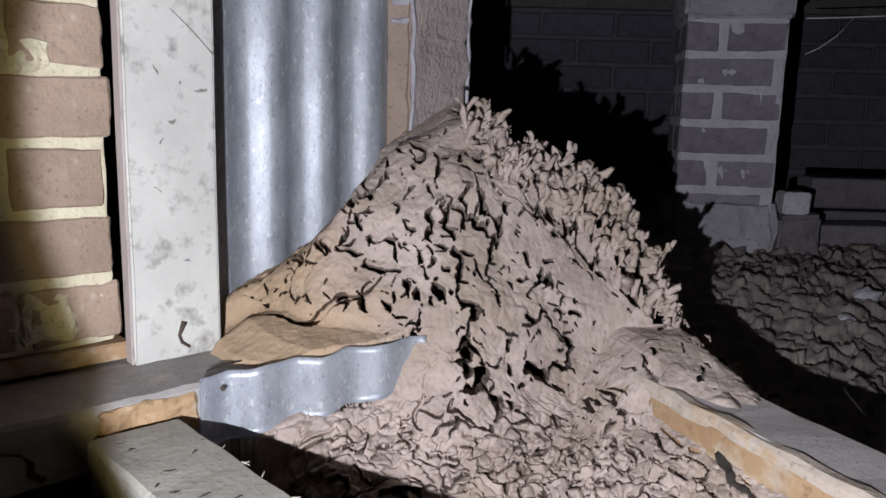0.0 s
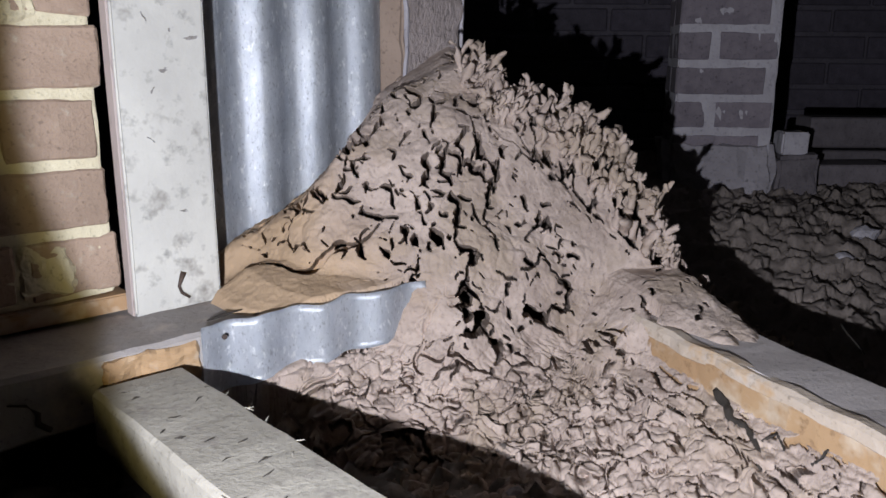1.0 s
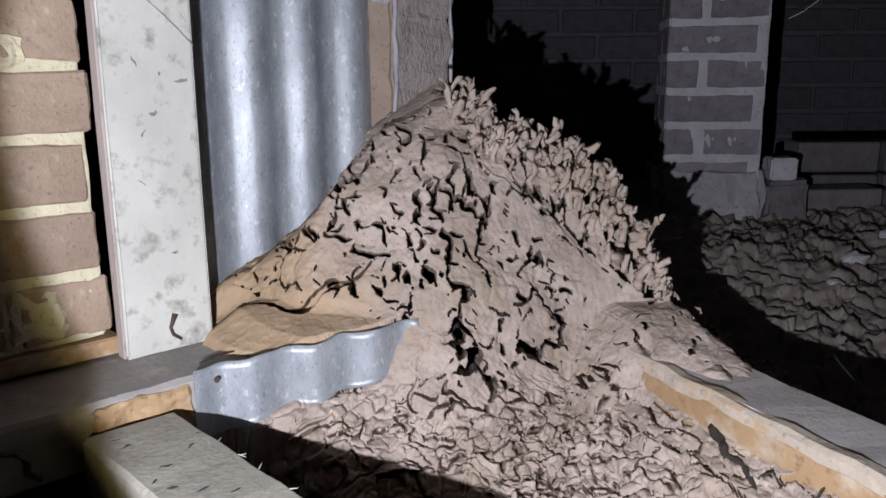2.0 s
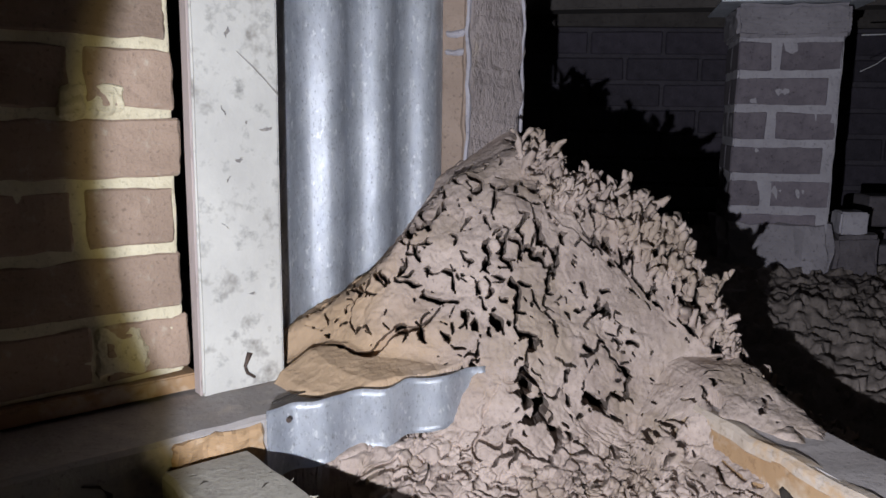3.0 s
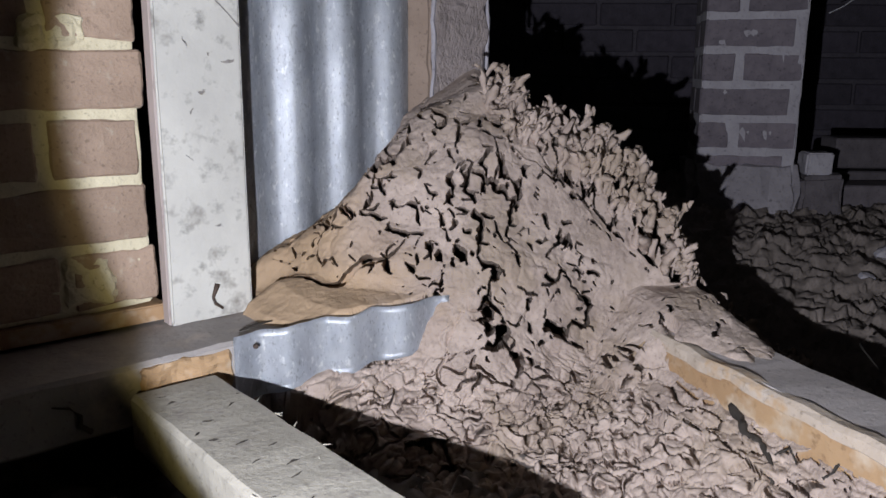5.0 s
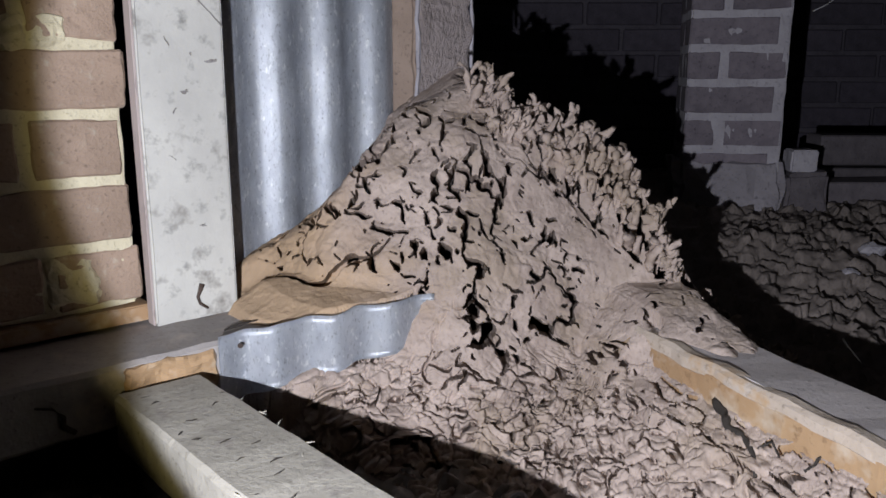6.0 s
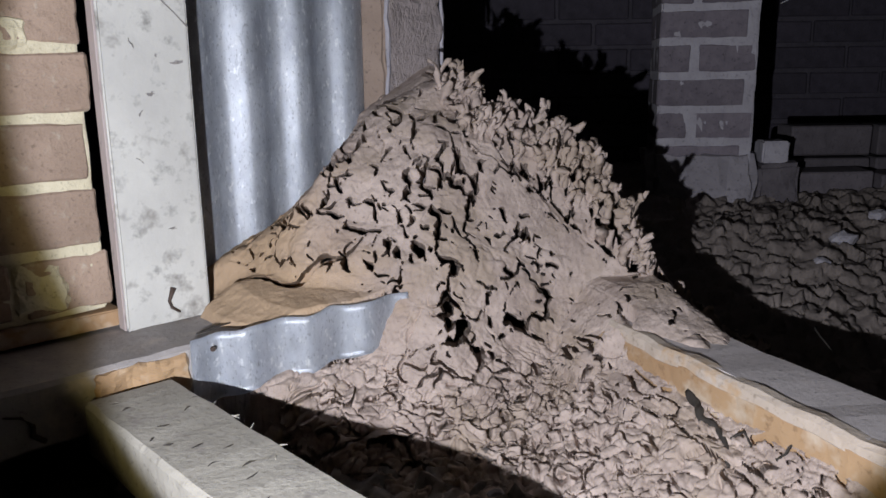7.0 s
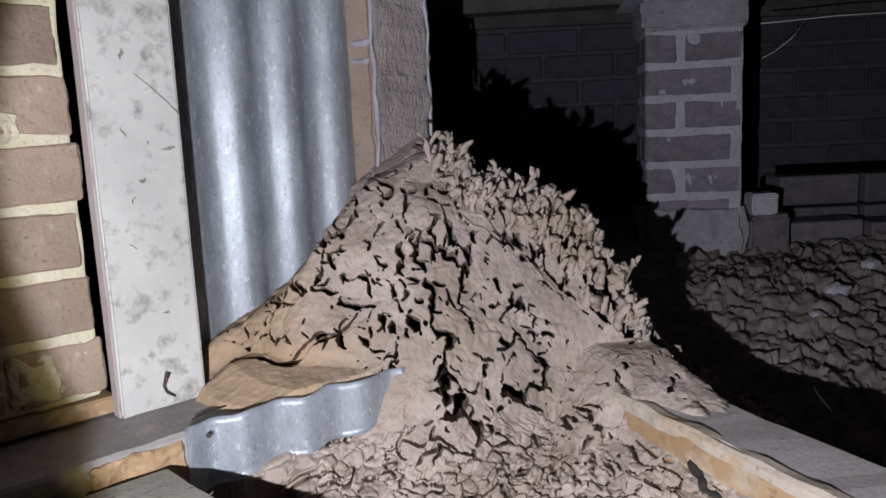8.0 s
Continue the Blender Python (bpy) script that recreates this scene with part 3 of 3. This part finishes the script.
def brick_at(mesh, place, turn, parent):
    ob = new("brick", mesh)
    ob.matrix_world = Matrix.Translation(place) @ Matrix.Rotation(turn, 4, "Z")
    ob.parent = parent
    return ob


def left_wall():
    wall = holder("brick_wall", "brown brick wall with thick cream mortar, ragged end", "brick wall", "structure")
    end = Vector((-0.395, 0.95, 0))
    meshes = [brick_mesh("brick", (0.218, 0.10, 0.069), k, BRICK, 7) for k in range(3)]
    halves = [brick_mesh("brick", (0.103, 0.10, 0.069), k + 5, BRICK, 4) for k in range(3)]
    for row in range(8):
        z = 0.152 + 0.081 * row + 0.0345 + 0.006
        s = 0.002 + 0.006 * ((row * 37) % 3)
        first = True
        while s < 0.75:
            half = first and row % 2 == 0
            size = 0.103 if half else 0.218
            c = end - D1 * (s + size / 2) - N1 * 0.05
            brick_at((halves if half else meshes)[row % 3], (c.x, c.y, z), TURN1, wall)
            s += size + 0.014
            first = False
    c = end - D1 * 0.39 - N1 * 0.0530
    part("mortar", box((0.76, 0.10, 0.66), (c.x, c.y, 0.152 + 0.33), TURN1, 0.002, 0.003, 40, 3), MORTAR, wall)
    for s, z, wide, high in ((0.088, 0.192, 0.062, 0.062), (0.105, 0.492, 0.075, 0.04)):
        c = end - D1 * s - N1 * 0.004
        part("mortar_smear", box((wide, 0.012, high), (c.x, c.y, z), TURN1, 0.005, 0.009, 10, int(s * 900), 1), MORTAR, wall, "cream mortar smeared over the brick face")
    batten = holder("packing_batten", "raw orange timber packing strip under the brickwork", "batten")
    c = end - D1 * 0.395 - N1 * 0.03
    part("strip", box((0.80, 0.08, 0.021), (c.x, c.y, 0.1405), TURN1, 0.002, 0.001, 3, 9), RAW_WOOD, batten)


left_wall()


def pier(base, top, x0, x1, y0):
    p = holder("brick_pier", "grey-brown brick pier with thick smeared mortar standing on the soil", "brick pier")
    w = x1 - x0
    turn = radians(-9)
    mid = Vector(((x0 + x1) / 2 + 0.02, y0 + 0.115, 0))
    R = Matrix.Rotation(turn, 3, "Z")
    long_b = [brick_mesh("brick", (0.205, 0.105, 0.066), k + 20, GREY_BRICK) for k in range(3)]
    short_b = [brick_mesh("brick", (0.075, 0.105, 0.066), k + 30, GREY_BRICK) for k in range(3)]
    mid_b = [brick_mesh("brick", (0.135, 0.105, 0.066), k + 40, GREY_BRICK) for k in range(3)]
    row, z = 0, base
    while z < top - 0.05:
        for side in (-1, 1):
            if row % 2 == 0:
                for dx, kind in ((-0.078, short_b), (0.045, mid_b)):
                    brick_at(kind[row % 3], mid + R @ Vector((dx, side * 0.058, 0)) + Vector((0, 0, z + 0.04)), turn, p)
            else:
                brick_at(long_b[row % 3], mid + R @ Vector((-0.013, side * 0.058, 0)) + Vector((0, 0, z + 0.04)), turn, p)
        z += 0.0805
        row += 1
    part("base_smear", box((0.262, 0.25, 0.24), (mid.x, mid.y, 0.13), turn, 0.02, 0.012, 8, 31), SMEAR, p, "bulging mortar smeared over the lowest courses")
    part("mortar", box((0.228, 0.218, top - base + 0.1), (mid.x, mid.y, (top + base) / 2 - 0.05), turn, 0.004, 0.0027, 30, 6), GREY_MORTAR, p)
    part("top_smear", box((0.25, 0.24, 0.075), (mid.x, mid.y, top - 0.032), turn, 0.008, 0.006, 8, 33), SMEAR, p, "mortar smeared over the top course")


pier(0.10, 0.735, 0.555, 0.785, 1.93)

# corner post behind the iron, caked with mud
post = holder("corner_post", "mud-caked brick corner post behind the iron sheet", "post")
post_at, post_turn = Vector((-0.034, 1.362, 0)), radians(25)
part("core", box((0.098, 0.098, 0.80), (post_at.x, post_at.y, 0.40), post_turn, 0.006, 0.011, 44, 14, 1), CAKED, post)
post_axes = Matrix.Rotation(post_turn, 3, "Z")


def on_post(x, y, z):
    p = post_at + post_axes @ Vector((x, y, 0))
    return (p.x, p.y, z)


facing = part("end_face", box((0.005, 0.094, 0.79), on_post(-0.050, 0.002, 0.40), post_turn, 0.002, 0.005, 30, 15, 1), BROWN_MUD, post, "smooth brown mud facing")
part("edge_mortar", box((0.007, 0.007, 0.42), on_post(-0.049, -0.049, 0.50), post_turn, 0.003, 0.004, 24, 16, 1), GREY_MORTAR, post, "pale crumbled edge")
part("edge_mortar", box((0.006, 0.008, 0.30), on_post(0.049, -0.047, 0.60), post_turn, 0.003, 0.004, 24, 17, 1), GREY_MORTAR, post, "pale crumbled edge")
for n, z in enumerate((0.579, 0.609)):
    part("mortar_smear", box((0.036, 0.008, 0.011), (-0.078, 1.3115, z), -0.23, 0.003, 0.004, 8, n, 1), GREY_MORTAR, facing, "pale smear of old mortar")


part("mud_seam", box((0.075, 0.03, 0.79), (-0.080, 1.327, 0.40), -0.23, 0.008, 0.007, 24, 18, 1), BROWN_MUD, post, "brown mud closing the gap beside the iron")

# ---- back walls, floor overhead ----
def north_wall():
    wall = holder("wall_north", "dim brick wall at the back of the crawl space", "wall", "structure")
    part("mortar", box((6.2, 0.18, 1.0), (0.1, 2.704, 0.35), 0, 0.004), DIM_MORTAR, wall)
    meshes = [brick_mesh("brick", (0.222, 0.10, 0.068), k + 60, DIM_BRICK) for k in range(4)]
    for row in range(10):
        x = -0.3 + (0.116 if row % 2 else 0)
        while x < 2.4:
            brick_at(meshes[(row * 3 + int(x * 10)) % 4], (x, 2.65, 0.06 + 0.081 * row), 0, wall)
            x += 0.234


north_wall()


def plain_wall(name, size, at, label):
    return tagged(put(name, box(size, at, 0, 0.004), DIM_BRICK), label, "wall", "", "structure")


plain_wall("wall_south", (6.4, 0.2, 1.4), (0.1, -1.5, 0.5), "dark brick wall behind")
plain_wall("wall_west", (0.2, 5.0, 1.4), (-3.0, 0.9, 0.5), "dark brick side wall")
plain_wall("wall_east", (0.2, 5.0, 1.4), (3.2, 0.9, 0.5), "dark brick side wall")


def footing():
    f = holder("brick_footing", "stepped courses of grey bricks on the soil beside the pier", "brick footing")
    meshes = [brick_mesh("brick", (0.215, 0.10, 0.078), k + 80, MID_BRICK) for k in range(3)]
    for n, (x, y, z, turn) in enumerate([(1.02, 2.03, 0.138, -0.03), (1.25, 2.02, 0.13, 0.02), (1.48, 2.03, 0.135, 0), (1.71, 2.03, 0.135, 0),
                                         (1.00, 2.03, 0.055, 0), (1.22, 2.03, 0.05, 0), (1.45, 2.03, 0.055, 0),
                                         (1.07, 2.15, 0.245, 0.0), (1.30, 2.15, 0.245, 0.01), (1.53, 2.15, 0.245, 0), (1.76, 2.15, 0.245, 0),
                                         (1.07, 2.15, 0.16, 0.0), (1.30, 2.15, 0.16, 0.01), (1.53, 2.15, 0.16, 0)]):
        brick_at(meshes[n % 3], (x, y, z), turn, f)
    half = holder("half_brick", "pale half brick standing against the pier", "brick")
    part("brick", box((0.062, 0.075, 0.055), (0.850, 1.955, 0.235), radians(-4), 0.004, 0.003, 2, 5), GREY_MORTAR, half)
    low = holder("broken_brick", "dark broken brick half sunk in the soil", "brick")
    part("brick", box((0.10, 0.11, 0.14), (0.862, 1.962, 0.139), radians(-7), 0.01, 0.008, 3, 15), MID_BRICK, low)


footing()

overhead = holder("floor_bearer", "dark timber bearer resting on the brick pier", "timber beam")
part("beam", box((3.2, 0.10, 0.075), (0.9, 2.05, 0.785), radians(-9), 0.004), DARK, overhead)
cap = holder("ant_cap", "thin metal ant cap on top of the brick pier", "ant cap")
part("plate", box((0.33, 0.31, 0.003), (0.69, 2.045, 0.7435), radians(-9), 0.001), ZINC, cap)

plate = holder("wall_plate", "dark timber plate along the top of the back wall", "timber beam")
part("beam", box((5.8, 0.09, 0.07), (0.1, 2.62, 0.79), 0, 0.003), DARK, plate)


def cable(name, label, points, radius, mat, category, sides=6):
    c = holder(name, label, category)
    part("strand", tube(points, [radius] * len(points), sides), mat, c, smooth=True)


cable("wire", "pale wire strung level under the floor", [(0.90, 2.1, 0.687), (0.95, 2.1, 0.689), (1.1, 2.1, 0.698), (1.5, 2.1, 0.705)], 0.0018, CABLE, "wire")
cable("wire", "thin wire hanging slack from the level one", [(0.905, 2.1, 0.598), (0.94, 2.1, 0.615), (0.98, 2.1, 0.645), (1.02, 2.1, 0.69)], 0.0012, CABLE, "wire")


def root(label, points, thick):
    r = holder("root", label, "root")
    fine = []
    for a, b in zip(points, points[1:]):
        for k in range(4):
            fine.append(Vector(a).lerp(Vector(b), k / 4) + noise.noise_vector(Vector(a) * 50 + Vector((k, 0, 0))) * 0.003)
    fine.append(Vector(points[-1]))
    part("stem", tube(fine, [thick * (1.3 - 0.8 * n / len(fine)) * (1 + 0.25 * noise.noise(p * 160)) for n, p in enumerate(fine)], 7), ROOT, r, smooth=True)


root("dark knobbly root running down from the bearer", [(0.321, 0.853, 0.066), (0.323, 0.824, 0.056), (0.321, 0.804, 0.052), (0.332, 0.782, 0.051), (0.333, 0.758, 0.044), (0.327, 0.733, 0.030)], 0.0052)
root("thin dark bent root lying on the clods", [(0.336, 0.762, 0.046), (0.350, 0.755, 0.060), (0.352, 0.740, 0.052), (0.351, 0.724, 0.044)], 0.0016)
root("thin dark bent root lying on the clods", [(0.366, 0.708, 0.050), (0.384, 0.708, 0.068), (0.398, 0.696, 0.066)], 0.0016)
root("pale dry twig poking out behind the bearer", [(0.60, 1.13, 0.05), (0.575, 1.08, 0.065), (0.556, 0.98, 0.062)], 0.0016)

nail = holder("bent_nail", "rusty bent nail at the foot of the white board", "nail")
at = [D1 * 0.0 + Vector(p) + N1 * 0.002 for p in ((-0.326, 0.969, 0.172), (-0.331, 0.964, 0.155), (-0.329, 0.966, 0.146), (-0.321, 0.972, 0.138))]
part("shank", tube(at, [0.004, 0.0022, 0.0022, 0.0018], 7), STEEL, nail, smooth=True)
hook = holder("iron_hook", "rusty curled wire hook on the bearer face", "hook")
part("shank", tube([Vector(p) + N1 * 0.003 for p in ((-0.43, 0.728, 0.1), (-0.417, 0.739, 0.095), (-0.410, 0.746, 0.083), (-0.411, 0.746, 0.072), (-0.402, 0.753, 0.062))],
                   [0.001, 0.0015, 0.003, 0.0035, 0.003], 7), STEEL, hook, smooth=True)
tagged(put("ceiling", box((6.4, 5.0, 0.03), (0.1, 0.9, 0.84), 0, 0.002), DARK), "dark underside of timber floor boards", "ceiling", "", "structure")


def pebble(place, size, seed):
    stone = holder("pebble", "small pale pebble lying on the clods", "pebble", group="pebbles on the soil")
    bm = bmesh.new()
    bmesh.ops.create_icosphere(bm, subdivisions=2, radius=1.0)
    for v in bm.verts:
        v.co = Vector((v.co.x * 1.3, v.co.y, v.co.z * 0.7)) * size + noise.noise_vector(v.co * 1.4 + Vector((seed, 0, 0))) * size * 0.35 + Vector(place)
    part("stone", bm, GREY_MORTAR, stone)


pebble((0.085, 0.80, float(mound_height(np.array(0.085), np.array(0.80))) + 0.012), 0.008, 0)
for n, (x, y, size) in enumerate(((0.88, 1.62, 0.022), (1.02, 1.75, 0.018), (0.78, 1.50, 0.015), (1.10, 1.60, 0.02), (0.70, 1.72, 0.014))):
    pebble((x, y, float(ground_height(np.array(x), np.array(y))) + 0.016), size, n + 9)

sliver = holder("wood_sliver", "thin dark sliver of wood lying on the bearer", "splinter")
part("shard", tube([(-0.279, 0.905, 0.129), (-0.264, 0.921, 0.131), (-0.246, 0.938, 0.132)], [0.0012, 0.0026, 0.001], 6), ROOT, sliver)
